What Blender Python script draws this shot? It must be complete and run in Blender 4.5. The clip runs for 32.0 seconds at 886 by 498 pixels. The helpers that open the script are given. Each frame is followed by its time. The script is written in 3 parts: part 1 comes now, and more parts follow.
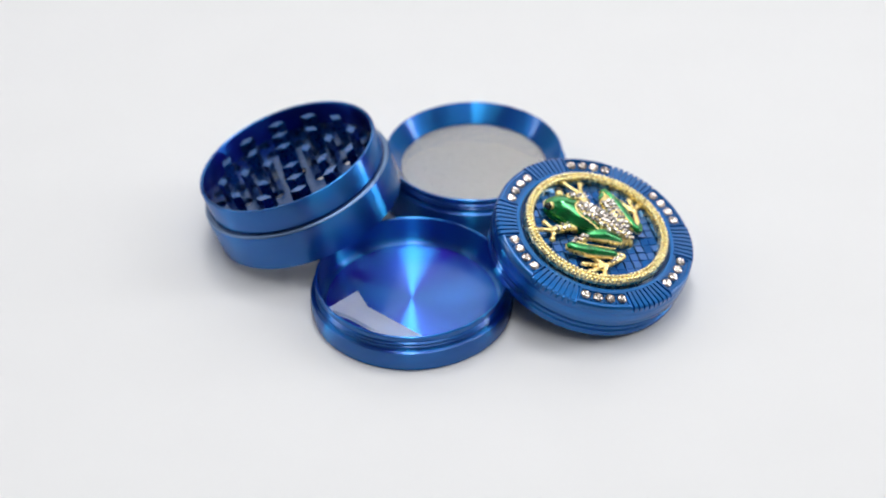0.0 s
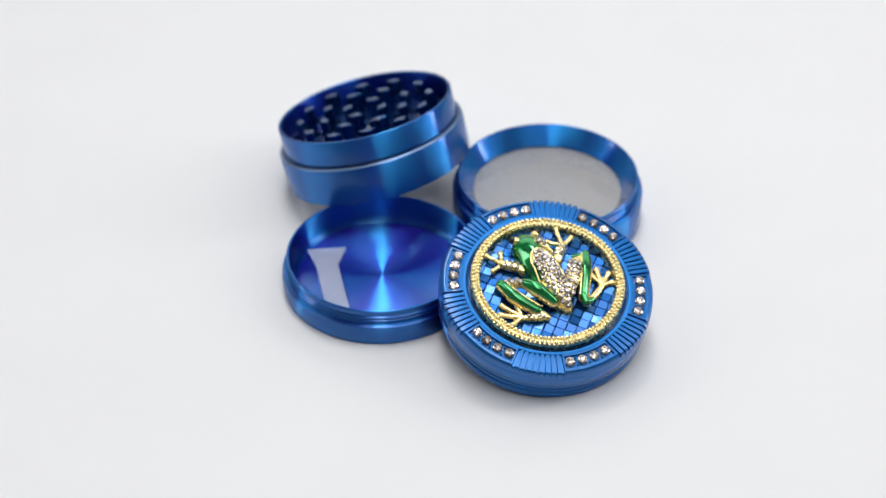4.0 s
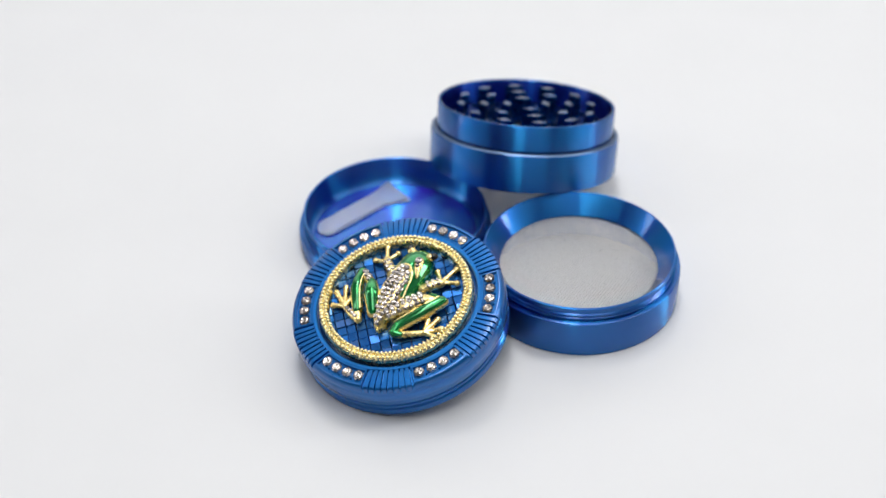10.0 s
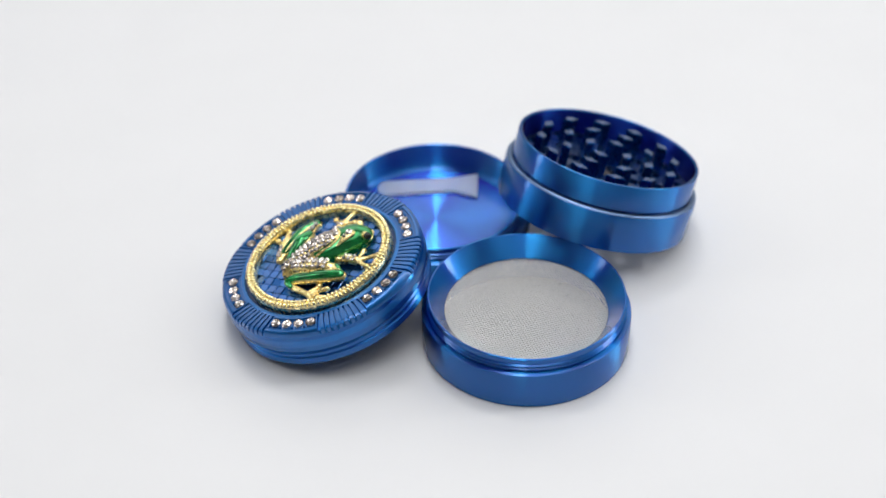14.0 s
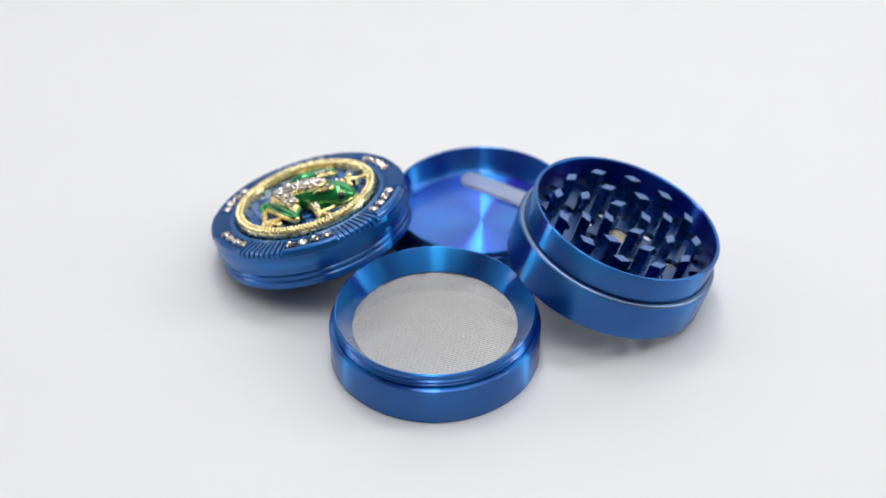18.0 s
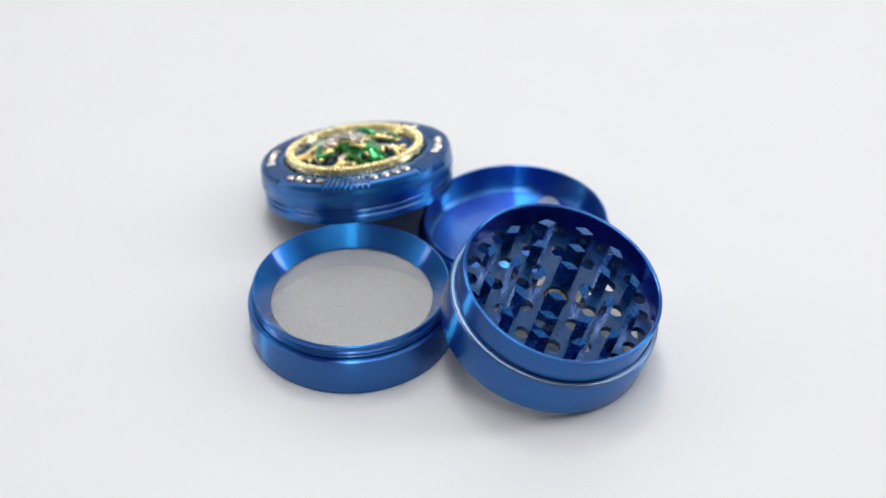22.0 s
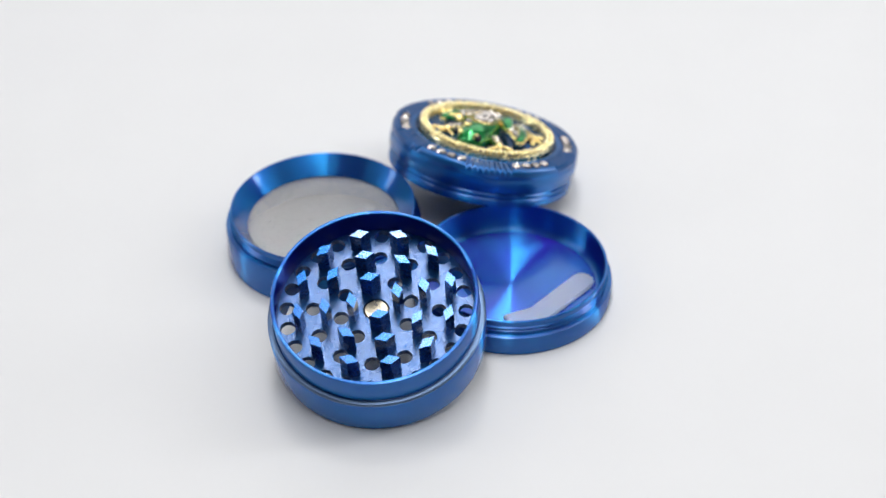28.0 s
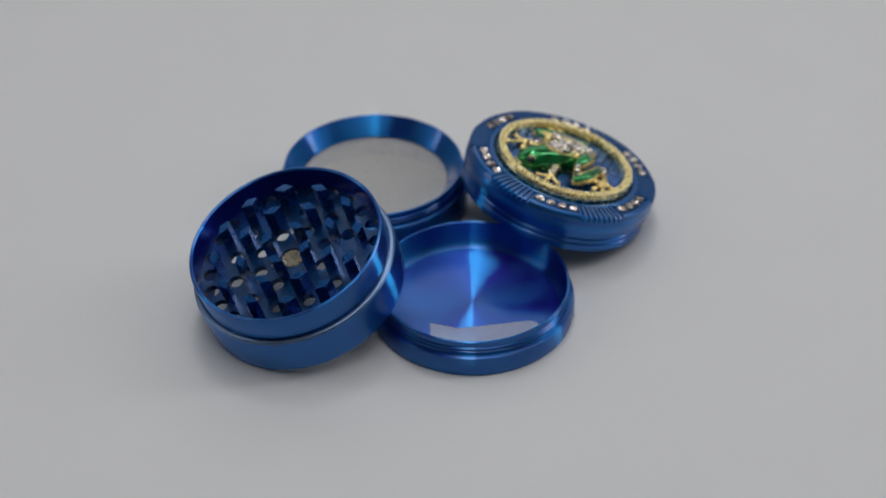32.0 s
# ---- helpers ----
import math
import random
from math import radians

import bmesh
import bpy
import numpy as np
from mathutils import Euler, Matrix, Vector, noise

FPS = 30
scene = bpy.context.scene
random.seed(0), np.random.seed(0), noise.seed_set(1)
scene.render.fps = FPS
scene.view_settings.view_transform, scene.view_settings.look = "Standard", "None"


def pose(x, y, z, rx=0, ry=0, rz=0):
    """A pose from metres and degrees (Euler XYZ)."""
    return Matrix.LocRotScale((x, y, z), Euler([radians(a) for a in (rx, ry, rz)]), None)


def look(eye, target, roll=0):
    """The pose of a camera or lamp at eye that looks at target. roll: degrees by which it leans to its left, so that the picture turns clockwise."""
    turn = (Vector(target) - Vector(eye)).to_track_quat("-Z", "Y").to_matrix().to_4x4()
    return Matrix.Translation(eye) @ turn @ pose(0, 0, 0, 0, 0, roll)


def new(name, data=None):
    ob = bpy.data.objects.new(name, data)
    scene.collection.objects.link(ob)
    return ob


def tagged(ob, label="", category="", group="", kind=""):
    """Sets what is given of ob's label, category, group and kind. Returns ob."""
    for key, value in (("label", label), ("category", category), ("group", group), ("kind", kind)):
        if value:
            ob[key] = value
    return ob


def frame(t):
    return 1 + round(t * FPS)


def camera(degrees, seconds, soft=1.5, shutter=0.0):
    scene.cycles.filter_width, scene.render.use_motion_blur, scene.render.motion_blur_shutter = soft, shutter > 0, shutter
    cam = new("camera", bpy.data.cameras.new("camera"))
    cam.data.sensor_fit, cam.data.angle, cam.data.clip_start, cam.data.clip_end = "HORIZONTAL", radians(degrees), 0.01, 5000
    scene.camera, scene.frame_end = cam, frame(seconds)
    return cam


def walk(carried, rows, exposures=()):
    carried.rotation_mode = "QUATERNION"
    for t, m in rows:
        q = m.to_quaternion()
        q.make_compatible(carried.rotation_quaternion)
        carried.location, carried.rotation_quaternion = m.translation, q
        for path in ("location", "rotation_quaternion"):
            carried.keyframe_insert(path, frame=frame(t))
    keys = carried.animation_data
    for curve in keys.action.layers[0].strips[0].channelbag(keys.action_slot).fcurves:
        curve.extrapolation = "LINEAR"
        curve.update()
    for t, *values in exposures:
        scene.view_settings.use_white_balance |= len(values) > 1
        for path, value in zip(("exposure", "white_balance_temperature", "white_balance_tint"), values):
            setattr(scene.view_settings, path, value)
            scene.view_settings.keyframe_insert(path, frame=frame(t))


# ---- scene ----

MM = 0.001
SPIN = -9.74          # degrees a second, clockwise from above
CAM_AT = (0.0, -0.312491, 0.246867)
CAM_YAW, CAM_PITCH, CAM_ROLL = -0.348, -37.803, -0.569


def aim():
    y, p = radians(CAM_YAW), radians(CAM_PITCH)
    d = Vector((math.sin(y) * math.cos(p), math.cos(y) * math.cos(p), math.sin(p)))
    return look(CAM_AT, Vector(CAM_AT) + d, CAM_ROLL)


cam = camera(32.09, 32.0)
cam.data.dof.use_dof, cam.data.dof.focus_distance, cam.data.dof.aperture_fstop = True, 0.353, 11.0
walk(cam, [(0.0, aim()), (32.0, aim())],
     exposures=[(0.0, 0.0), (29.4, 0.0), (29.8, -0.06), (30.0, -0.13), (30.6, -0.32), (31.0, -0.49), (31.5, -0.72), (32.0, -0.98)])

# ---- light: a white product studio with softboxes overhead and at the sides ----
world = bpy.data.worlds.new("world")
world.use_nodes = True
world.node_tree.nodes["Background"].inputs[0].default_value = (0.9, 0.95, 1.0, 1)
world.node_tree.nodes["Background"].inputs[1].default_value = 0.05
scene.world = world


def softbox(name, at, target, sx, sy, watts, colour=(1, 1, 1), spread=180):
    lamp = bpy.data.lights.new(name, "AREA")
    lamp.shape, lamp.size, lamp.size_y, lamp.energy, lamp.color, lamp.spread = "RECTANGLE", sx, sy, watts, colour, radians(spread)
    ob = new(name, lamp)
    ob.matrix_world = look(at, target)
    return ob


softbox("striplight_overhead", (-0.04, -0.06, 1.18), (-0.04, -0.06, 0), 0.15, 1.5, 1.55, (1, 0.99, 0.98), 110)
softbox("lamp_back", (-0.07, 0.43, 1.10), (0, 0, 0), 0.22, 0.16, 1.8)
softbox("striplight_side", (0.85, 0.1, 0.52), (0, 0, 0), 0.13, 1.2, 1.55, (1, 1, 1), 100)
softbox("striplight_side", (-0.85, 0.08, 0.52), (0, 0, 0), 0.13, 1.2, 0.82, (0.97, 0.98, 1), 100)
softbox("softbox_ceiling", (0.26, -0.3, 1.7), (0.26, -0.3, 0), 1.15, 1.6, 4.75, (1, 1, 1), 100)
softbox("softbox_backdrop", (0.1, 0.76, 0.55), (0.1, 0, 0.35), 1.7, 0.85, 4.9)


# ---- materials ----
def material(name):
    m = bpy.data.materials.new(name)
    m.use_nodes = True
    nt = m.node_tree
    return m, nt, nt.nodes["Principled BSDF"]


def node(nt, kind, **values):
    n = nt.nodes.new(kind)
    for k, v in values.items():
        n.inputs[k].default_value = v
    return n


def noise_tex(nt, scale, detail=3.0, coords="Object"):
    tc = nt.nodes.new("ShaderNodeTexCoord")
    n = node(nt, "ShaderNodeTexNoise", Scale=scale, Detail=detail)
    nt.links.new(tc.outputs[coords], n.inputs["Vector"])
    return n


def ramp(nt, source, lo, hi, a=0.3, b=0.7):
    r = nt.nodes.new("ShaderNodeMapRange")
    r.inputs["From Min"].default_value, r.inputs["From Max"].default_value = a, b
    r.inputs["To Min"].default_value, r.inputs["To Max"].default_value = lo, hi
    nt.links.new(source, r.inputs["Value"])
    return r.outputs["Result"]


def mix_colour(nt, fac, a, b):
    m = nt.nodes.new("ShaderNodeMix")
    m.data_type = "RGBA"
    m.inputs["A"].default_value, m.inputs["B"].default_value = (*a, 1), (*b, 1)
    nt.links.new(fac, m.inputs["Factor"])
    return m.outputs["Result"]


def bump(nt, bs, height, strength, distance):
    b = node(nt, "ShaderNodeBump", Strength=strength, Distance=distance)
    nt.links.new(height, b.inputs["Height"])
    nt.links.new(b.outputs["Normal"], bs.inputs["Normal"])


def anodised(name, base, rough, aniso, coat=0.14, grain=0.05, clear=0.5, ior=1.6, pitch=1500.0):
    """Turned, anodised aluminium: fine circular tool marks round z."""
    m, nt, bs = material(name)
    bs.inputs["Metallic"].default_value = 1.0
    big = noise_tex(nt, 90.0)
    col = mix_colour(nt, ramp(nt, big.outputs["Fac"], 0, 1), [c * 0.88 for c in base], [min(1, c * 1.1) for c in base])
    nt.links.new(col, bs.inputs["Base Color"])
    fine = noise_tex(nt, pitch, 2.0)
    nt.links.new(ramp(nt, fine.outputs["Fac"], rough * 0.85, rough * 1.15), bs.inputs["Roughness"])
    if aniso:
        bs.inputs["Anisotropic"].default_value = aniso
        bs.inputs["Anisotropic Rotation"].default_value = 0.25
        tg = nt.nodes.new("ShaderNodeTangent")
        tg.direction_type, tg.axis = "RADIAL", "Z"
        nt.links.new(tg.outputs["Tangent"], bs.inputs["Tangent"])
    bs.inputs["Coat Weight"].default_value = clear
    bs.inputs["Coat Roughness"].default_value = coat
    bs.inputs["Coat IOR"].default_value = ior
    if grain:
        bump(nt, bs, fine.outputs["Fac"], grain, 0.00012)
        nt.links.new(bs.inputs["Normal"].links[0].from_socket, bs.inputs["Coat Normal"])
    return m


def turned(name, deep, sheen, rough, aniso, share=0.5, soft_body=0.42):
    """Lathe-turned anodised aluminium: a deep blue body and a paler sheen drawn out across the circular tool marks, under a thin clear oxide."""
    m, nt, bs = material(name)
    nt.nodes.remove(bs)
    out = nt.nodes["Material Output"]
    body, marks, oxide = (nt.nodes.new("ShaderNodeBsdfAnisotropic") for _ in range(3))
    both, top = nt.nodes.new("ShaderNodeMixShader"), nt.nodes.new("ShaderNodeMixShader")
    tg = nt.nodes.new("ShaderNodeTangent")
    tg.direction_type, tg.axis = "RADIAL", "Z"
    big, fine = noise_tex(nt, 70.0), noise_tex(nt, 500.0, 2.0)
    for n, base in ((body, deep), (marks, sheen)):
        nt.links.new(mix_colour(nt, ramp(nt, big.outputs["Fac"], 0, 1), [c * 0.95 for c in base], [min(1, c * 1.05) for c in base]), n.inputs["Color"])
    nt.links.new(ramp(nt, fine.outputs["Fac"], rough * 0.95, rough * 1.05), marks.inputs["Roughness"])
    marks.distribution = "BECKMANN"
    marks.inputs["Anisotropy"].default_value = aniso
    body.inputs["Roughness"].default_value, body.inputs["Anisotropy"].default_value = soft_body, 0.5
    oxide.inputs["Roughness"].default_value, oxide.inputs["Anisotropy"].default_value = 0.13, 0.6
    for n in (body, marks, oxide):
        nt.links.new(tg.outputs["Tangent"], n.inputs["Tangent"])
    both.inputs["Fac"].default_value = share
    nt.links.new(body.outputs["BSDF"], both.inputs[1])
    nt.links.new(marks.outputs["BSDF"], both.inputs[2])
    fr = node(nt, "ShaderNodeFresnel", IOR=1.42)
    nt.links.new(fr.outputs["Fac"], top.inputs["Fac"])
    nt.links.new(both.outputs["Shader"], top.inputs[1])
    nt.links.new(oxide.outputs["BSDF"], top.inputs[2])
    nt.links.new(top.outputs["Shader"], out.inputs["Surface"])
    return m


blue = turned("anodised_blue_turned", (0.010, 0.019, 0.30), (0.026, 0.36, 0.76), 0.29, 0.87, 0.36)
blue_floor = turned("anodised_blue_faced", (0.046, 0.015, 0.56), (0.03, 0.44, 0.86), 0.26, 0.85, 0.34, 0.5)
# darker copy of the turned blue: the chamber's inner shade is in the colour
blue_bore_shaded = turned("anodised_blue_bore_shaded", (0.008, 0.010, 0.27), (0.008, 0.11, 0.40), 0.30, 0.8, 0.25)
blue_satin = anodised("anodised_blue_satin", (0.008, 0.15, 0.47), 0.46, 0.0, 0.22, 0.0, 0.9, 1.43)
blue_tooth = anodised("anodised_blue_milled", (0.007, 0.10, 0.36), 0.28, 0.0, 0.08, 0.0, 1.0, 1.62)
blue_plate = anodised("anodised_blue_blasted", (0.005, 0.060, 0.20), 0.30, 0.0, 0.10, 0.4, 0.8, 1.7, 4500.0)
blue_rib = anodised("anodised_blue_bright", (0.008, 0.12, 0.38), 0.48, 0.0, 0.18, 0.0, 1.0, 1.45)
# the anodised blue darkened: shade of gaps and recesses put into the colour
blue_shaded = anodised("anodised_blue_shaded", (0.004, 0.035, 0.14), 0.45, 0.0)
blue_tile = anodised("anodised_blue_polished", (0.016, 0.14, 0.48), 0.30, 0.0, 0.13, 0.02, 0.8)


def plain_metal(name, base, rough, grain=1500.0, depth=0.1, metallic=1.0):
    m, nt, bs = material(name)
    bs.inputs["Metallic"].default_value = metallic
    n = noise_tex(nt, grain)
    nt.links.new(mix_colour(nt, ramp(nt, n.outputs["Fac"], 0, 1), [c * 0.85 for c in base], base), bs.inputs["Base Color"])
    nt.links.new(ramp(nt, n.outputs["Fac"], rough * 0.8, rough * 1.25), bs.inputs["Roughness"])
    bump(nt, bs, n.outputs["Fac"], depth, 0.00008)
    return m


gold = plain_metal("pale_gold_plating", (1.0, 0.80, 0.36), 0.27, 900.0, 0.2)
gold_cast = plain_metal("pale_gold_casting", (1.0, 0.88, 0.50), 0.25, 900.0, 0.2)
steel = plain_metal("steel_wire", (0.72, 0.71, 0.70), 0.34)
magnet_mat = plain_metal("nickel_plating", (0.40, 0.36, 0.28), 0.28, 700.0, 0.06)
pale_edge = plain_metal("pale_edge_metal", (0.17, 0.26, 0.43), 0.38)
# near-black colour stands for the shade in the gap round the magnet
gap_shade = plain_metal("gap_shade_metal", (0.02, 0.022, 0.03), 0.5, metallic=0.3)
black_eye = plain_metal("black_enamel", (0.01, 0.01, 0.01), 0.12, metallic=0.0)


def enamel():
    m, nt, bs = material("green_enamel")
    n = noise_tex(nt, 350.0, 4.0)
    nt.links.new(mix_colour(nt, ramp(nt, n.outputs["Fac"], 0, 1), (0.002, 0.13, 0.03), (0.005, 0.34, 0.075)), bs.inputs["Base Color"])
    bs.inputs["Roughness"].default_value = 0.12
    bs.inputs["Metallic"].default_value = 0.65
    bs.inputs["Coat Weight"].default_value = 1.0
    bs.inputs["Coat Roughness"].default_value = 0.04
    return m


green = enamel()


def rhinestone():
    m, nt, bs = material("foil_backed_rhinestone")
    info = nt.nodes.new("ShaderNodeObjectInfo")
    nt.links.new(mix_colour(nt, info.outputs["Random"], (0.24, 0.215, 0.20), (0.78, 0.72, 0.68)), bs.inputs["Base Color"])
    bs.inputs["Metallic"].default_value, bs.inputs["Roughness"].default_value = 0.9, 0.11
    bs.inputs["Coat Weight"].default_value = 1.0
    return m


stone_mat = rhinestone()


def matte(name, base, rough, grain, lo=0.94):
    m, nt, bs = material(name)
    n = noise_tex(nt, grain)
    nt.links.new(mix_colour(nt, ramp(nt, n.outputs["Fac"], 0, 1), [c * lo for c in base], base), bs.inputs["Base Color"])
    bs.inputs["Roughness"].default_value = rough
    bump(nt, bs, n.outputs["Fac"], 0.05, 0.0001)
    return m


white_sheet = matte("matte_white_acrylic", (0.67, 0.674, 0.686), 0.6, 40.0, 0.985)
wall_white = matte("white_wall_paint", (0.80, 0.80, 0.80), 0.8, 12.0)
wall_pale = matte("pale_grey_wall_paint", (0.78, 0.78, 0.78), 0.8, 12.0)
wall_grey = matte("grey_wall_paint", (0.48, 0.48, 0.49), 0.8, 12.0)


def frosted():
    m, nt, bs = material("frosted_clear_plastic")
    n = noise_tex(nt, 260.0)
    nt.links.new(mix_colour(nt, ramp(nt, n.outputs["Fac"], 0, 1), (0.88, 0.92, 0.97), (0.95, 0.97, 1.0)), bs.inputs["Base Color"])
    bs.inputs["Roughness"].default_value = 0.34
    bs.inputs["Transmission Weight"].default_value = 0.8
    bs.inputs["IOR"].default_value = 1.45
    bump(nt, bs, n.outputs["Fac"], 0.1, 0.0002)
    return m


plastic = frosted()


# ---- mesh helpers, in millimetres ----
def mesh_of(name, bm, mat, sharp=35):
    bmesh.ops.recalc_face_normals(bm, faces=bm.faces[:])
    bm.transform(Matrix.Scale(MM, 4))
    me = bpy.data.meshes.new(name)
    bm.to_mesh(me)
    bm.free()
    me.materials.append(mat)
    if sharp:
        me.shade_smooth()
        me.set_sharp_from_angle(angle=radians(sharp))
    return me


def put(name, me, parent, m=None, label=""):
    ob = new(name, me)
    ob.parent = parent
    if m is not None:
        ob.matrix_basis = m
    return tagged(ob, label)


def part(name, bm, mat, parent, label="", sharp=35):
    return put(name, mesh_of(name, bm, mat, sharp), parent, None, label)


def mm_pose(x, y, z, rx=0, ry=0, rz=0):
    return pose(x * MM, y * MM, z * MM, rx, ry, rz)


def lathe(profile, seg=144, closed=True):
    """A body of revolution round z from (r, z) corners."""
    bm = bmesh.new()
    rings = []
    for r, z in profile:
        if r <= 0:
            rings.append([bm.verts.new((0, 0, z))])
        else:
            rings.append([bm.verts.new((r * math.cos(2 * math.pi * i / seg), r * math.sin(2 * math.pi * i / seg), z)) for i in range(seg)])
    pairs = list(zip(rings, rings[1:])) + ([(rings[-1], rings[0])] if closed else [])
    for a, b in pairs:
        if len(a) == 1 and len(b) == 1:
            continue
        for i in range(seg):
            j = (i + 1) % seg
            if len(a) == 1:
                bm.faces.new((a[0], b[i], b[j]))
            elif len(b) == 1:
                bm.faces.new((a[i], a[j], b[0]))
            else:
                bm.faces.new((a[i], a[j], b[j], b[i]))
    return bm


def prism(outline, z0, z1, inset=0.0):
    """An upright prism on an outline, with its top edges eased by inset."""
    bm = bmesh.new()
    cx = sum(p[0] for p in outline) / len(outline)
    cy = sum(p[1] for p in outline) / len(outline)

    def ring(z, d):
        out = []
        for x, y in outline:
            k = math.hypot(x - cx, y - cy)
            f = max(0.0, (k - d) / k) if k else 1
            out.append(bm.verts.new((cx + (x - cx) * f, cy + (y - cy) * f, z)))
        return out

    levels = [ring(z0, 0), ring(z1 - inset, 0), ring(z1, inset)] if inset else [ring(z0, 0), ring(z1, 0)]
    for a, b in zip(levels, levels[1:]):
        for i in range(len(a)):
            j = (i + 1) % len(a)
            bm.faces.new((a[i], a[j], b[j], b[i]))
    bm.faces.new(levels[0][::-1])
    bm.faces.new(levels[-1])
    return bm


def tube(bm, pts, radii, flat=1.0, seg=10):
    """A swelling limb along a line of points, flattened in z, with rounded ends."""
    pts = [Vector(p) for p in pts]
    fine, rr = [], []
    for i in range(len(pts) - 1):
        p0, p1, p2, p3 = pts[max(i - 1, 0)], pts[i], pts[i + 1], pts[min(i + 2, len(pts) - 1)]
        for k in range(5):
            s = k / 5
            fine.append(0.5 * ((2 * p1) + (p2 - p0) * s + (2 * p0 - 5 * p1 + 4 * p2 - p3) * s * s + (3 * p1 - p0 - 3 * p2 + p3) * s ** 3))
            rr.append(radii[i] * (1 - s) + radii[i + 1] * s)
    fine.append(pts[-1])
    rr.append(radii[-1])
    a, b = (fine[0] - fine[1]).normalized(), (fine[-1] - fine[-2]).normalized()
    head = [(fine[0] + a * rr[0] * math.sin(q), rr[0] * math.cos(q)) for q in (1.3, 0.9, 0.45)]
    tail = [(fine[-1] + b * rr[-1] * math.sin(q), rr[-1] * math.cos(q)) for q in (0.45, 0.9, 1.3)]
    line = head + list(zip(fine, rr)) + tail
    rings = []
    for i, (p, r) in enumerate(line):
        d = (line[min(i + 1, len(line) - 1)][0] - line[max(i - 1, 0)][0]).normalized()
        side = d.cross(Vector((0, 0, 1)))
        side = side.normalized() if side.length > 1e-6 else Vector((1, 0, 0))
        up = side.cross(d)
        rings.append([bm.verts.new(p + side * r * math.cos(2 * math.pi * k / seg) + up * r * flat * math.sin(2 * math.pi * k / seg)) for k in range(seg)])
    for u, v in zip(rings, rings[1:]):
        for k in range(seg):
            j = (k + 1) % seg
            bm.faces.new((u[k], u[j], v[j], v[k]))
    bm.faces.new(rings[0][::-1])
    bm.faces.new(rings[-1])


def blob(bm, at, size, rz=0.0, ry=0.0, rx=0.0, seg=20):
    m = Matrix.LocRotScale(at, Euler([radians(v) for v in (rx, ry, rz)]), size)
    bmesh.ops.create_uvsphere(bm, u_segments=seg, v_segments=seg // 2 + 2, radius=1.0, matrix=m)


def thing(name, label, category, m, group=""):
    ob = new(name)
    ob.empty_display_size = 0.01
    ob.matrix_basis = m
    return tagged(ob, label, category, group)


# ---- the setting: room, table, turntable ----
def slab(name, x0, x1, y0, y1, z0, z1, mat):
    bm = bmesh.new()
    bmesh.ops.create_cube(bm, size=1.0, matrix=Matrix.LocRotScale(((x0 + x1) / 2, (y0 + y1) / 2, (z0 + z1) / 2), None, (x1 - x0, y1 - y0, z1 - z0)))
    me = bpy.data.meshes.new(name)
    bm.to_mesh(me)
    bm.free()
    me.materials.append(mat)
    return tagged(new(name, me), kind="structure")


slab("floor", -1.4, 1.4, -1.5, 0.8, -0.85, -0.75, wall_white)
slab("ceiling", -1.4, 1.4, -1.5, 0.8, 1.75, 1.85, wall_pale)
slab("wall_north", -1.4, 1.4, 0.8, 0.9, -0.75, 1.75, wall_white)
slab("wall_south", -1.4, 1.4, -1.6, -1.5, -0.75, 1.75, wall_grey)
slab("wall_east", 1.4, 1.5, -1.5, 0.8, -0.75, 1.75, wall_grey)
slab("wall_west", -1.5, -1.4, -1.5, 0.8, -0.75, 1.75, wall_grey)
tagged(slab("table_surface", -0.9, 0.9, -0.7, 0.8, -0.06, -0.03, white_sheet), "plain matte white studio table top")

turntable = thing("turntable", "round matte white turntable under the grinder pieces", "turntable", pose(0, 0, -0.0305))
part("platter", lathe([(0, 12), (298, 12), (300, 14), (300, 28), (298, 30), (0, 30)], 160), white_sheet, turntable)
part("foot", lathe([(0, 0), (120, 0), (120, 12), (0, 12)], 96), white_sheet, turntable)

# ---- where the four pieces lie on the turntable at the start ----
TRAY = mm_pose(-9.633, -15.761, -0.5)
RING = mm_pose(6.498, 33.105, -0.5)


def leaning(x, y, z, towards, lean, height, turn=0.0):
    """Top centre at x, y, z; the axis leans by lean degrees towards a compass angle."""
    axis = Vector((-math.sin(radians(towards)), math.cos(radians(towards)), 0))
    return mm_pose(x, y, z) @ Matrix.Rotation(radians(lean), 4, axis) @ mm_pose(0, 0, -height, 0, 0, turn)


LID_H, GRIND_H = 10.3, 17.53
LID = leaning(35.976, -8.099, 16.27, -35.414, 15.86, LID_H, math.degrees(2.659) - 90)
GRIND = leaning(-42.093, 15.485, 23.617, 176.009, 16.866, GRIND_H, 15.2)

# ---- bottom tray with scraper ----
tray = thing("grinder_bottom_tray", "shallow blue anodised metal tray with a threaded lip and brushed floor", "herb grinder", TRAY, "grinder pieces")
part("base_wall", lathe([(22.45, 0.05), (24.6, 0), (25.1, 0.25), (25.22, 0.7), (25.22, 4.70), (25.05, 5.20), (24.6, 5.48), (24.0, 5.55), (23.9, 5.80),
                         (23.1, 5.80), (22.95, 3.4), (22.65, 2.65), (22.2, 2.2), (21.7, 1.98), (21.4, 1.94), (21.4, 1.5)]), blue, tray)
part("threaded_lip", lathe([(23.85, 5.70), (23.85, 6.20), (24.2, 6.45), (24.2, 6.60), (23.8, 6.90), (23.8, 7.10), (24.2, 7.40), (24.2, 7.55), (23.8, 7.85),
                            (23.85, 8.20), (23.95, 9.10), (23.8, 9.35), (23.5, 9.40), (23.25, 9.25), (23.08, 5.70)]), blue, tray)
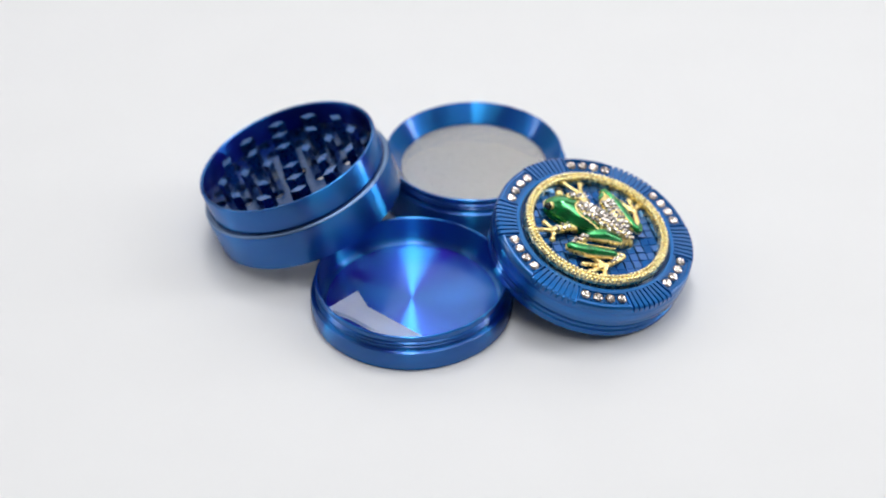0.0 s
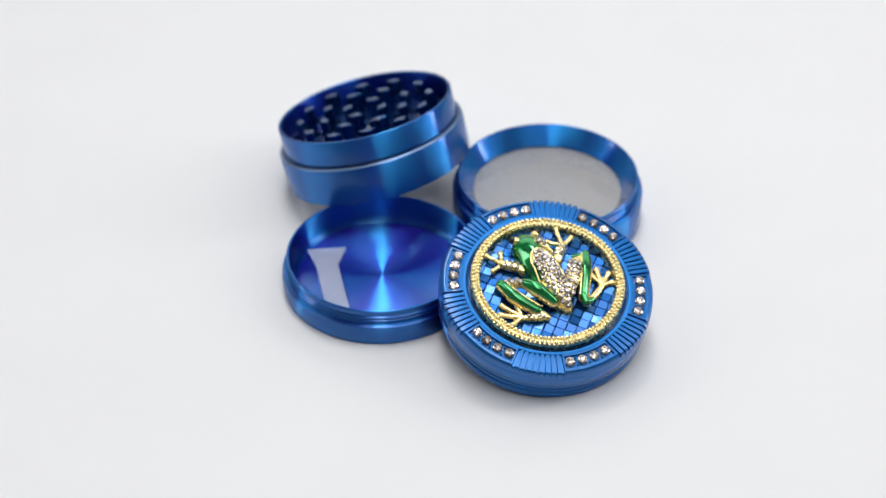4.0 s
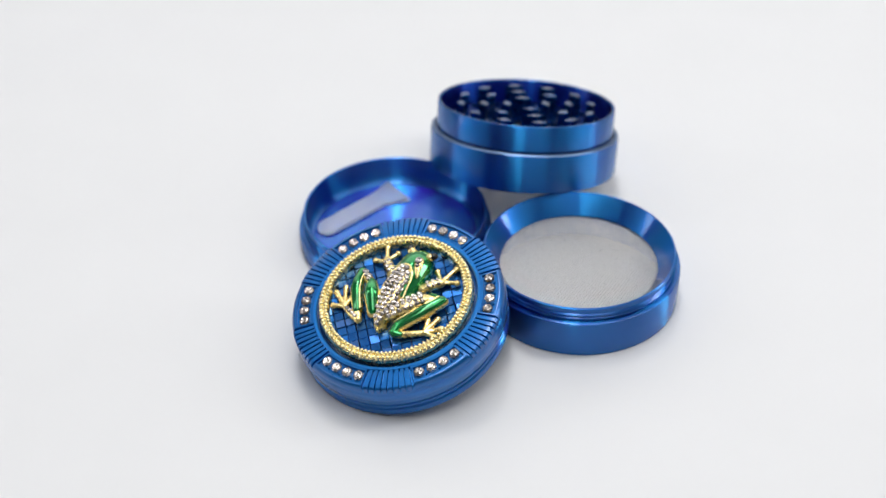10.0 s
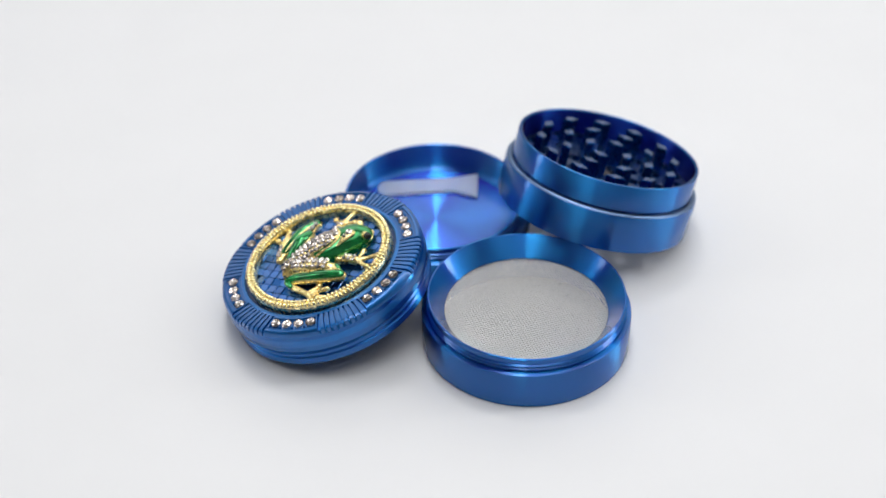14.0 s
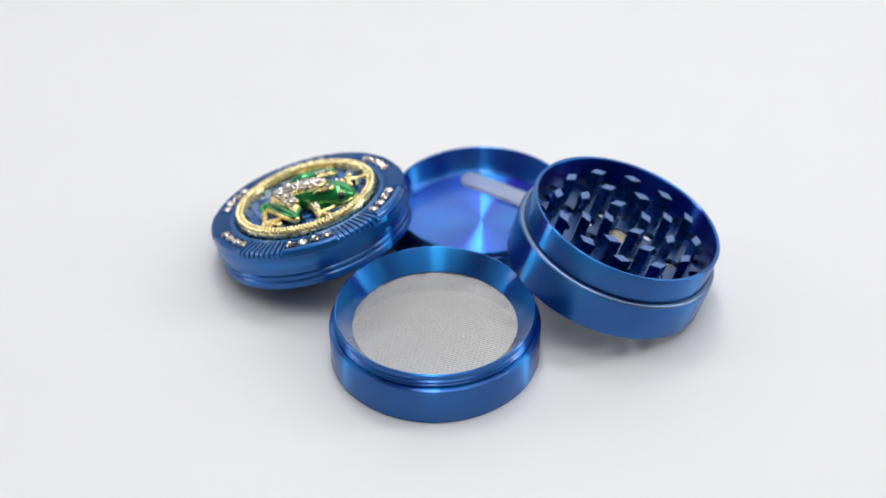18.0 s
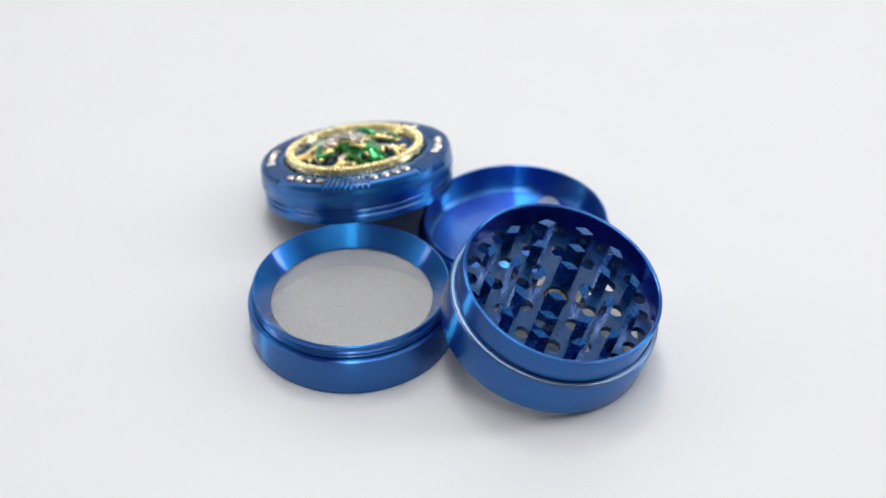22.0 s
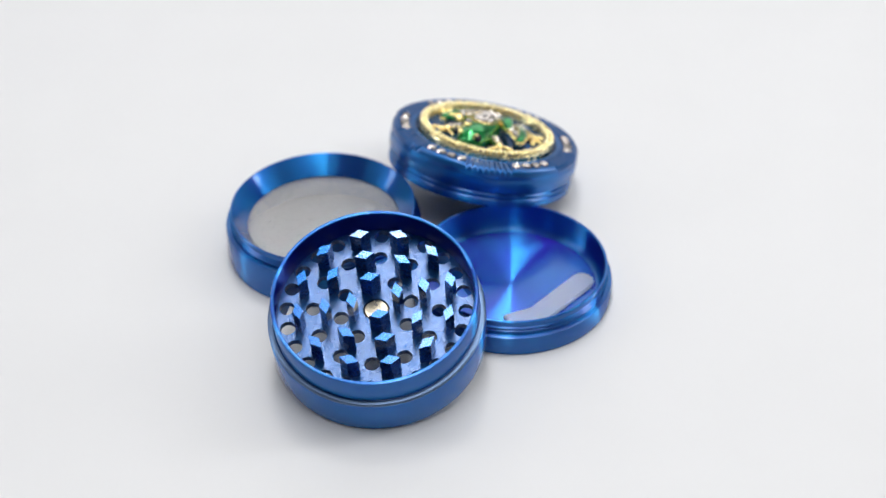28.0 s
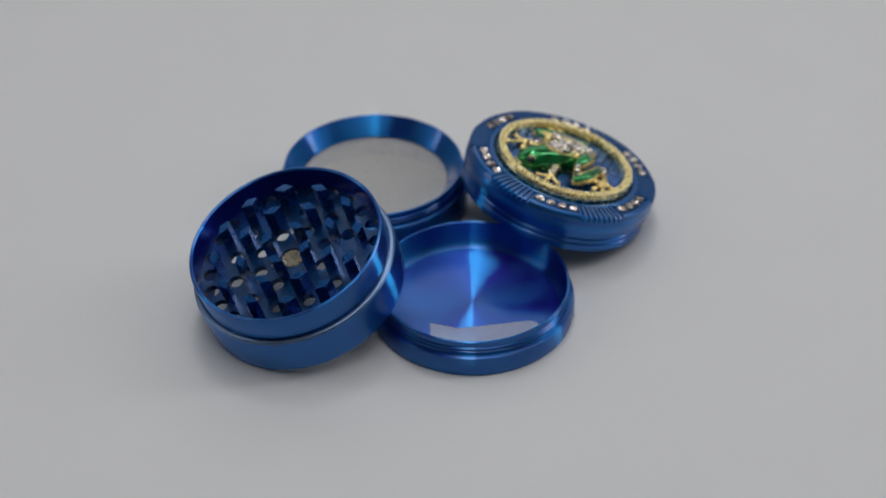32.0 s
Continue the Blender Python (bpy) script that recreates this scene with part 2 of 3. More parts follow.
part("floor_disc", lathe([(0, 0.1), (22.5, 0.1), (22.5, 1.90), (0, 1.90)]), blue_floor, tray, "brushed blue floor with radiating sheen")

scraper = thing("scraper", "small frosted clear plastic scraper with a flared end", "scraper", TRAY @ mm_pose(0, 0, 1.92))
tip = [(0.9 + 2.9 * math.cos(radians(a)), -17.9 + 2.9 * math.sin(radians(a))) for a in range(-130, 51, 20)]
part("blade", prism([(-21.1, -5.2), (-15.2, -8.4)] + tip + [(-11.0, -4.6), (-13.9, 1.8)], 0.0, 1.1, 0.4), plastic, scraper)

# ---- screen chamber ----
ring = thing("grinder_screen_chamber", "blue anodised metal ring with a steel sifting screen", "herb grinder", RING, "grinder pieces")
part("base_wall", lathe([(23.2, 0.0), (24.7, 0.0), (25.1, 0.2), (25.22, 0.6), (25.22, 9.10), (25.05, 9.55), (24.6, 9.80), (23.9, 9.85), (23.0, 9.50), (20.2, 7.70), (20.2, 6.70), (23.2, 6.70)]), blue, ring)
part("threaded_lip", lathe([(23.75, 9.80), (23.8, 10.40), (24.15, 10.65), (24.15, 10.80), (23.75, 11.10), (23.75, 11.30), (24.15, 11.55), (24.15, 11.70), (23.75, 12.00),
                            (23.85, 12.80), (23.85, 13.25), (23.65, 13.45), (23.35, 13.45), (23.0, 9.80)]), blue, ring)
part("funnel", lathe([(23.3, 13.40), (19.75, 8.95), (19.65, 8.60), (19.9, 8.40), (23.2, 11.50)]), blue, ring, "smooth blue sloping inner funnel")


def screen_mesh():
    """Plain-woven wires: each goes over and under the ones that cross it."""
    verts, faces = [], []
    pitch, rad = 0.70, 20.5
    n = int(rad / pitch)
    for axis, w, lift in ((0, 0.165, 0.05), (1, 0.15, -0.05)):
        for i in range(-n, n + 1):
            u = i * pitch
            half = math.sqrt(max(rad * rad - u * u, 0.1))
            m = int(half / pitch)
            first = len(verts)
            for k in range(-m, m + 1):
                v = k * pitch
                over = 1 if (i + k + axis) % 2 else -1
                x, y = (u, v) if axis == 0 else (v, u)
                z = 8.15 + lift + 0.035 * over + 0.08 * noise.noise(Vector((x * 0.12, y * 0.12, 0)))
                for q in range(4):
                    c, s = w * math.cos(math.pi / 2 * q), w * math.sin(math.pi / 2 * q)
                    verts.append((x + c, y, z + s) if axis == 0 else (x, y + c, z + s))
            for k in range(2 * m):
                for q in range(4):
                    a, c = first + 4 * k + q, first + 4 * k + (q + 1) % 4
                    faces.append((a, c, c + 4, a + 4))
    me = bpy.data.meshes.new("screen")
    me.from_pydata([(x * MM, y * MM, z * MM) for x, y, z in verts], [], faces)
    me.materials.append(steel)
    me.shade_smooth()
    return me


screen = put("screen", screen_mesh(), ring, None, "fine woven steel wire mesh")
screen.matrix_basis = mm_pose(0, 0, 0, 0, 0, 66)
tagged(screen, kind="stuff")

# ---- tooth chamber ----
grind = thing("grinder_tooth_chamber", "blue anodised metal chamber with diamond teeth and drilled holes", "herb grinder", GRIND, "grinder pieces")
GZ = GRIND_H
part("outer_wall", lathe([(23.6, 0.0), (24.9, 0.0), (25.3, 0.25), (25.42, 0.7), (25.42, GZ - 7.9), (25.3, GZ - 7.55), (24.75, GZ - 7.18), (24.45, GZ - 7.1), (22.8, GZ - 7.1), (22.8, GZ - 9.0), (23.6, GZ - 9.4)]), blue, grind)
# a narrow ring along the shoulder's chamfer, paler than the wall
part("pale_edge", lathe([(24.1, GZ - 7.5), (25.27, GZ - 7.54), (25.2, GZ - 7.40), (24.95, GZ - 7.15), (24.8, GZ - 7.08), (24.1, GZ - 7.06)]), pale_edge, grind, "thin pale metal edge")
# thin ring added at the shoulder; its dark colour stands for the seam's shade
part("seam_shade", lathe([(23.7, GZ - 6.85), (24.2, GZ - 6.85), (24.2, GZ - 6.72), (24.0, GZ - 6.68), (23.7, GZ - 6.68)]), blue_shaded, grind, "thin dark ring, shade under the rim put into its colour")
part("rim_wall", lathe([(22.95, GZ - 7.0), (23.85, GZ - 7.0), (23.9, GZ - 0.35), (23.75, GZ - 0.06), (23.5, GZ), (23.2, GZ), (23.02, GZ - 0.12), (22.95, GZ - 0.4)]), blue, grind)

# thin liner added inside the rim wall to carry the darker, shaded blue
part("bore_shade_liner", lathe([(22.9, GZ - 6.45), (22.9, GZ - 0.45), (22.96, GZ - 0.3), (23.05, GZ - 0.3), (23.05, GZ - 6.45)]), blue_bore_shaded, grind, "smooth bored inner wall, chamber shade put into its darker blue")

HOLES = [(20.8, 7.5 + 15 * k - 7.5) for k in range(24)] + [(14.6, 30 * k) for k in range(12)] + [(8.35, 17 + 45 * k) for k in range(8)]


def drilled_plate():
    bm = bmesh.new()
    edges = []

    def loop(cx, cy, r, n):
        vs = [bm.verts.new((cx + r * math.cos(2 * math.pi * i / n), cy + r * math.sin(2 * math.pi * i / n), GZ - 6.5)) for i in range(n)]
        edges.extend(bm.edges.new((vs[i], vs[(i + 1) % n])) for i in range(n))

    loop(0, 0, 22.97, 96)
    loop(0, 0, 3.05, 32)
    for r, a in HOLES:
        loop(r * math.cos(radians(a - 15.2)), r * math.sin(radians(a - 15.2)), 1.78, 20)
    bmesh.ops.triangle_fill(bm, use_beauty=True, edges=edges)
    got = bmesh.ops.extrude_face_region(bm, geom=bm.faces[:])
    bmesh.ops.translate(bm, vec=(0, 0, -1.5), verts=[v for v in got["geom"] if isinstance(v, bmesh.types.BMVert)])
    return bm


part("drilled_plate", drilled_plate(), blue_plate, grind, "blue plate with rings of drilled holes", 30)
part("magnet_seat", lathe([(0, GZ - 8.8), (3.05, GZ - 8.8), (3.05, GZ - 7.4), (0, GZ - 7.4)], 32), gap_shade, grind)
part("magnet", lathe([(0, GZ - 7.4), (2.65, GZ - 7.4), (2.75, GZ - 7.2), (2.75, GZ - 6.75), (2.6, GZ - 6.6), (0, GZ - 6.6)], 40), magnet_mat, grind, "round nickel plated magnet")
tooth_me = mesh_of("tooth", prism([(1.3, 0), (0, 2.35), (-1.3, 0), (0, -2.35)], 0.0, 6.15, 0.08), blue_tooth, 20)
for r, count, off in ((17.76, 12, 15.1), (11.6, 8, 15.2), (5.3, 4, 15.6)):
    for k in range(count):
        a = off - 15.2 + 360 / count * k
        put("tooth", tooth_me, grind, mm_pose(r * math.cos(radians(a)), r * math.sin(radians(a)), GZ - 6.5, 0, 0, a))

# ---- lid with gold ring, rhinestones and frog ----
lid = thing("jewelled_grinder", "blue anodised metal lid with a jewelled frog ornament", "herb grinder", LID, "grinder pieces")
LZ = LID_H
part("rim", lathe([(19.2, LZ - 2.2), (19.2, LZ + 0.05), (19.45, LZ + 0.28), (20.1, LZ + 0.3), (20.25, LZ + 0.2), (20.3, LZ - 0.34), (24.4, LZ - 0.32), (24.95, LZ - 0.45), (25.3, LZ - 0.8),
                   (25.5, LZ - 1.5), (24.6, LZ - 1.9), (22.5, LZ - 2.2)]), blue_satin, lid)
part("side_wall", lathe([(22.5, LZ - 1.9), (25.0, LZ - 1.7), (25.5, LZ - 1.52), (25.5, LZ - 5.9), (25.3, LZ - 6.2), (24.85, LZ - 6.4), (24.8, LZ - 6.7), (25.15, LZ - 7.1), (25.15, LZ - 7.7), (24.8, LZ - 8.0), (24.75, LZ - 8.3),
                         (25.1, LZ - 8.7), (25.2, LZ - 9.9), (25.1, LZ - 10.3), (22.5, LZ - 10.3)]), blue, lid, "turned blue wall with two grooves")
# shade between the tiles is in this disc's dark colour
part("inner_disc", lathe([(0, LZ - 2.2), (22.4, LZ - 2.2), (22.4, LZ - 1.2), (0, LZ - 1.2)], 96), blue_shaded, lid, "recessed disc behind the lattice, shade put into its dark blue")


def lattice_tile(u, v, size):
    return prism([(u + size, v), (u, v + size), (u - size, v), (u, v - size)], LZ - 1.25, LZ - 0.15, 0.12)


tile_me = mesh_of("lattice_tile", lattice_tile(0, 0, 1.55), blue_tile, 20)
STEP = 1.66
for i in range(-11, 12):
    for j in range(-11, 12):
        if (i + j) % 2 == 0 and math.hypot(i * STEP, j * STEP) < 16.9:
            put("lattice_tile", tile_me, lid, mm_pose(i * STEP, j * STEP, 0) @ mm_pose(0, 0, LZ - 0.9, random.gauss(0, 3.6), random.gauss(0, 3.6)) @ mm_pose(0, 0, 0.9 - LZ))

def knurl(r, z0, z1, count, depth):
    """A band of fine upright ticks round a wall."""
    bm = bmesh.new()
    seg = count * 2
    rows = []
    for z, k in ((z0, 0.0), (z0 + 0.2, 1.0), (z1 - 0.2, 1.0), (z1, 0.0)):
        rows.append([bm.verts.new(((r + (depth * k if i % 2 else 0)) * math.cos(2 * math.pi * i / seg), (r + (depth * k if i % 2 else 0)) * math.sin(2 * math.pi * i / seg), z)) for i in range(seg)])
    for a, c in zip(rows, rows[1:]):
        for i in range(seg):
            bm.faces.new((a[i], a[(i + 1) % seg], c[(i + 1) % seg], c[i]))
    return bm


part("knurl", knurl(25.5, LZ - 4.6, LZ - 2.6, 240, 0.08), blue_satin, lid, "fine upright grip ticks")
part("knurl", knurl(25.22, 1.2, 4.0, 240, 0.1), blue, tray, "fine upright grip ticks")

# ribbed panels and jewelled panels take turns round the rim
def rib_shape():
    """A low fin that follows the rim from the gold ring out over its rounded edge."""
    bm = bmesh.new()
    rings = []
    for r, z, w in ((20.2, 0.1, 0.46), (20.3, 0.28, 0.47), (22.0, 0.3, 0.52), (24.3, 0.28, 0.57), (25.0, 0.18, 0.58), (25.42, -0.15, 0.58), (25.58, -0.9, 0.5), (25.47, -1.6, 0.4)):
        nr, nz = (0, 1) if r < 24.3 else ((0.5, 0.87) if r < 25 else (0.95, 0.3))
        low = (r - nr * 0.75, LZ + z - nz * 0.75)
        rings.append([bm.verts.new((low[0], -w, low[1])), bm.verts.new((r, -w * 0.82, LZ + z)), bm.verts.new((r, w * 0.82, LZ + z)), bm.verts.new((low[0], w, low[1]))])
    for a, c in zip(rings, rings[1:]):
        for k in range(4):
            bm.faces.new((a[k], a[(k + 1) % 4], c[(k + 1) % 4], c[k]))
    bm.faces.new(rings[0][::-1])
    bm.faces.new(rings[-1])
    return bm


def panel_shape(centre):
    """A raised frame round a sunk strip, in the rim's curve."""
    bm = bmesh.new()

    def loop(r0, r1, half, z):
        steps = [half * (k / 4 - 1) for k in range(9)]
        line = [(r1, s) for s in steps] + [(r0, s) for s in reversed(steps)]
        return [bm.verts.new((r * math.cos(radians(centre + s)), r * math.sin(radians(centre + s)), LZ + z)) for r, s in line]

    levels = [loop(20.2, 25.48, 16.0, -1.6), loop(20.2, 25.4, 16.0, -0.55), loop(20.2, 25.0, 15.9, 0.1), loop(20.25, 24.6, 15.7, 0.3), loop(20.7, 24.25, 14.9, 0.3), loop(20.8, 24.15, 14.7, 0.2), loop(20.85, 24.1, 14.6, -0.25)]
    for a, c in zip(levels, levels[1:]):
        for k in range(len(a)):
            j = (k + 1) % len(a)
            bm.faces.new((a[k], a[j], c[j], c[k]))
    low = levels[-1]
    for k in range(8):
        bm.faces.new((low[k], low[k + 1], low[16 - k], low[17 - k]))
    return bm


rib_me = mesh_of("rib", rib_shape(), blue_rib, 25)


def brilliant(r, seg=8):
    """A round-cut stone: foot, girdle, crown facets and the cut star within its table."""
    bm = bmesh.new()

    def tier(f, z, off):
        return [bm.verts.new((r * f * math.cos(2 * math.pi * (i + off) / seg), r * f * math.sin(2 * math.pi * (i + off) / seg), z * r)) for i in range(seg)]

    table, crown, girdle, foot = tier(0.58, 0.44, 0.0), tier(0.80, 0.34, 0.5), tier(1.0, 0.05, 0.0), tier(0.94, -0.4, 0.0)
    star, heart = tier(0.26, 0.30, 0.5), bm.verts.new((0, 0, 0.36 * r))
    for i in range(seg):
        j = (i + 1) % seg
        bm.faces.new((table[i], crown[i], table[j]))
        bm.faces.new((crown[i], crown[j], table[j]))
        bm.faces.new((crown[i], girdle[j], crown[j]))
        bm.faces.new((girdle[i], girdle[j], crown[i]))
        bm.faces.new((foot[i], foot[j], girdle[j], girdle[i]))
        bm.faces.new((table[i], table[j], star[i]))
        bm.faces.new((star[i], table[j], star[j]))
        bm.faces.new((star[i], star[j], heart))
    bm.faces.new(foot[::-1])
    return bm


gem_me = mesh_of("rhinestone", brilliant(1.32), stone_mat, 0)
bezel_me = mesh_of("prong", prism([(0.3 * math.cos(radians(a)), 0.3 * math.sin(radians(a))) for a in range(0, 360, 60)], 0.0, 0.6, 0.15), blue_rib, 0)
for k in range(6):
    centre = 90 - 60 * k
    plate = part("jewel_panel", panel_shape(centre), blue_rib, lid)
    for i in range(4):
        a = centre - (i - 1.5) * 7.75
        gem = put("rhinestone", gem_me, plate, mm_pose(22.3 * math.cos(radians(a)), 22.3 * math.sin(radians(a)), LZ + 0.14, random.uniform(-5, 5), random.uniform(-4, 4), random.uniform(0, 45)), "clear faceted rhinestone")
    for i in range(5):
        a = centre - (i - 2) * 7.75
        for rr in (21.35, 23.3):
            put("prong", bezel_me, plate, mm_pose(rr * math.cos(radians(a)), rr * math.sin(radians(a)), LZ - 0.3))
    for i in range(8):
        a = centre - 30 + (i - 3.5) * 3.3
        put("rib", rib_me, lid, mm_pose(0, 0, 0, 0, 0, a))


def beaded_ring():
    """A cast ring with two interlocking rows of beads on a flat crown."""
    bm = lathe([(16.15, LZ - 0.9), (18.35, LZ - 0.9), (18.5, LZ + 0.9), (18.25, LZ + 1.5), (17.3, LZ + 1.72), (16.35, LZ + 1.5), (16.05, LZ + 0.9)], 120)
    n = 104
    for r, off, lean, size in ((16.65, 0.0, -0.25, (0.56, 0.46, 0.5)), (17.8, 0.5, 0.25, (0.64, 0.5, 0.54))):
        for i in range(n):
            a = 2 * math.pi * (i + off) / n
            m = Matrix.LocRotScale((r * math.cos(a), r * math.sin(a), LZ + 1.8), Euler((0, 0, a + lean)), size)
            bmesh.ops.create_icosphere(bm, subdivisions=2, radius=1.0, matrix=m)
    return bm


part("gold_ring", beaded_ring(), gold_cast, lid, "pale gold beaded rope ring", 50)
# gap floor round the gold ring, shade painted in by the same dark blue
part("ring_groove", lathe([(15.9, LZ - 1.15), (19.25, LZ - 1.15), (19.25, LZ - 0.95), (15.9, LZ - 0.95)], 96), blue_shaded, lid)


# ---- the frog on the lid: cast gold, green enamel and pave rhinestones ----
def at(x, y, z):
    return (x, y, LZ + z)


small_gem = mesh_of("rhinestone", brilliant(0.7, 7), stone_mat, 0)


def stones(parent, spots, r=1.0):
    for x, y, z in spots:
        m = mm_pose(x, y, LZ + z, random.uniform(-12, 12), random.uniform(-12, 12), random.uniform(0, 60)) @ Matrix.Scale(r * random.uniform(0.94, 1.06), 4)
        put("rhinestone", small_gem, parent, m)


# cross-sections of the body from nose to tail: y, centre, half width, crest height
BODY = ((14.3, -0.7, 0.9, 1.7), (13.7, -0.7, 2.0, 2.5), (12.8, -0.65, 2.9, 3.3), (11.5, -0.6, 3.6, 4.2), (10.0, -0.5, 3.95, 4.75), (8.0, -0.35, 4.1, 5.05), (6.0, -0.2, 4.3, 5.2), (4.0, -0.05, 4.4, 5.2), (2.0, 0.1, 4.4, 5.15),
        (0.0, 0.2, 4.25, 4.95), (-2.0, 0.35, 3.8, 4.55), (-4.0, 0.5, 3.3, 4.05), (-6.0, 0.7, 2.8, 3.45), (-8.0, 0.95, 2.2, 2.7), (-9.2, 1.1, 1.5, 2.0), (-9.8, 1.2, 0.7, 1.2))


def section(y):
    for (y0, *a), (y1, *b) in zip(BODY, BODY[1:]):
        if y0 >= y >= y1:
            s = (y0 - y) / (y0 - y1)
            return [p + (q - p) * s for p, q in zip(a, b)]
    return list(BODY[0][1:]) if y > BODY[0][0] else list(BODY[-1][1:])


def dome(x, y, grow=0.0):
    c, w, h = section(y)
    q = max(0.0, 1 - ((x - c) / (w + grow)) ** 2)
    return h * q ** 0.42 + grow


def body_loft(y0, y1, grow, low, rows=26, cols=15):
    """The body's dome between two lines across it, closed below."""
    bm = bmesh.new()
    rings = []
    for j in range(rows + 1):
        y = y0 + (y1 - y0) * j / rows
        c, w, h = section(y)
        arc = [math.pi * k / (cols - 1) for k in range(cols)]
        rings.append([bm.verts.new(at(c - (w + grow) * math.cos(q), y, low + (h + grow - low) * math.sin(q) ** 0.8)) for q in arc])
    for a, b in zip(rings, rings[1:]):
        for k in range(cols - 1):
            bm.faces.new((a[k], a[k + 1], b[k + 1], b[k]))
        bm.faces.new((a[-1], a[0], b[0], b[-1]))
    bm.faces.new(rings[0])
    bm.faces.new(rings[-1][::-1])
    return bm


body = part("frog_body", body_loft(13.2, -9.8, -0.2, -0.2), gold, lid, "gold body set with clear rhinestones", 60)
head = part("frog_head", body_loft(14.3, -0.9, 0.12, 0.3), green, lid, "glossy green enamel head and shoulders", 60)


def pave_half(y):
    """Half width of the jewelled back."""
    if y > 3.0:
        return 2.55 * math.sqrt(max(0.0, 1 - ((y - 3.0) / 3.9) ** 2))
    return 2.55 + (3.0 - y) * 0.12 if y > -1.5 else max(0.75, 3.1 - (-1.5 - y) * 0.27)


bm = bmesh.new()
rows = []
for j in range(31):
    y = 6.85 - j * 0.53
    c, w = section(y)[0], pave_half(y)
    rows.append([bm.verts.new(at(c + w * (k / 4 - 1), y, dome(c + w * (k / 4 - 1) * 0.97, y) + (0.32 if 0 < k < 8 else -0.25))) for k in range(9)])
for a, b in zip(rows, rows[1:]):
    for k in range(8):
        bm.faces.new((a[k], a[k + 1], b[k + 1], b[k]))
pave = part("jewelled_back", bm, gold, lid, "gold back paved with clear rhinestones", 60)
spots = []
for j in range(14):
    y = 6.0 - 1.14 * j
    half = max(0.0, pave_half(y) - 0.5)
    n = max(1, int(half * 2 / 1.26) + 1)
    for i in range(n):
        x = section(y)[0] + (i - (n - 1) / 2) * 1.26 + (0.12 if j % 2 else -0.12)
        spots.append((x, y, dome(x, y) + 0.42))
stones(pave, spots)
bm = bmesh.new()
edge = [(-1, y) for y in (-2.2, 0.0, 2.0, 4.0, 5.6, 6.5)] + [(0, 6.95)] + [(1, y) for y in (6.5, 5.6, 4.0, 2.0, 0.0, -2.6)]
tube(bm, [at(section(y)[0] + s * (pave_half(y) + 0.12), y, dome(section(y)[0] + s * (pave_half(y) + 0.12), y) + 0.2) for s, y in edge], [0.3] * 13, 0.8)
part("gold_border", bm, gold, pave, "", 60)

bm = bmesh.new()
tube(bm, [at(-4.3, 8.0, 0.9), at(-3.95, 11.3, 0.95), at(-2.4, 13.6, 1.0), at(-0.7, 14.4, 1.0), at(1.2, 13.6, 1.0), at(2.85, 11.3, 0.95), at(3.55, 8.0, 0.9)], [0.28] * 7, 0.8)
part("gold_mouth", bm, gold, head, "", 60)
for x, y, z, s in ((-3.0, 12.1, 3.0, -1), (2.1, 12.3, 3.0, 1)):
    bm = bmesh.new()
    blob(bm, at(x, y, z), (1.1, 1.05, 1.0), seg=16)
    socket = part("eye_socket", bm, gold, head, "rounded gold eye socket", 60)
    bm = bmesh.new()
    blob(bm, at(x + s * 0.72, y + 0.45, z + 0.12), (0.98, 0.98, 0.95), seg=16)
    part("eye", bm, black_eye, socket, "round black enamel eye", 60)
bm = bmesh.new()
tube(bm, [at(1.5, 9.2, 4.75), at(2.2, 7.6, 4.8), at(2.8, 6.4, 4.6), at(3.3, 5.2, 4.2)], [1.2, 1.0, 0.6, 0.3], 0.55, 14)
cheek = part("cheek_patch", bm, gold, lid, "gold teardrop patch set with a rhinestone", 60)
stones(cheek, [(1.55, 9.0, 5.4)], 1.35)
stones(cheek, [(2.15, 7.7, 5.4)], 0.8)

LEGS = (
    dict(thigh=[(-6.2, -0.1, 3.4), (-4.3, -2.8, 3.6), (-1.7, -6.5, 2.2)], shin=[(-11.1, 2.4, 1.9), (-9.6, -2.0, 2.1), (-6.0, -7.2, 1.5)], green_thigh=True, heel=(-4.5, -9.2, 0.9),
         foot=[(-4.6, -9.2, 0.9), (-7.0, -8.6, 0.9), (-9.9, -7.3, 0.7)], toes=[(-13.0, -2.5, 0.6), (-14.3, -4.7, 0.5), (-12.7, -8.2, 0.5), (-9.8, -4.0, 0.8)]),
    dict(thigh=[(1.9, -6.3, 2.4), (4.9, -2.6, 3.2), (8.0, 1.9, 2.6)], shin=[(11.4, 3.4, 1.9), (9.2, -1.2, 2.2), (5.8, -7.3, 1.8)], green_thigh=False, heel=(5.8, -9.0, 1.3),
         foot=[(7.2, -8.4, 0.9), (9.8, -6.9, 0.8), (11.9, -5.4, 0.7)], toes=[(12.6, -0.8, 0.6), (14.9, -2.7, 0.5), (14.6, -5.4, 0.5), (10.7, -2.2, 0.8)]),
)


def up(pts, dz=0.0):
    return [at(x, y, z + dz) for x, y, z in pts]


def between(a, b, s):
    return tuple(p + (q - p) * s for p, q in zip(a, b))


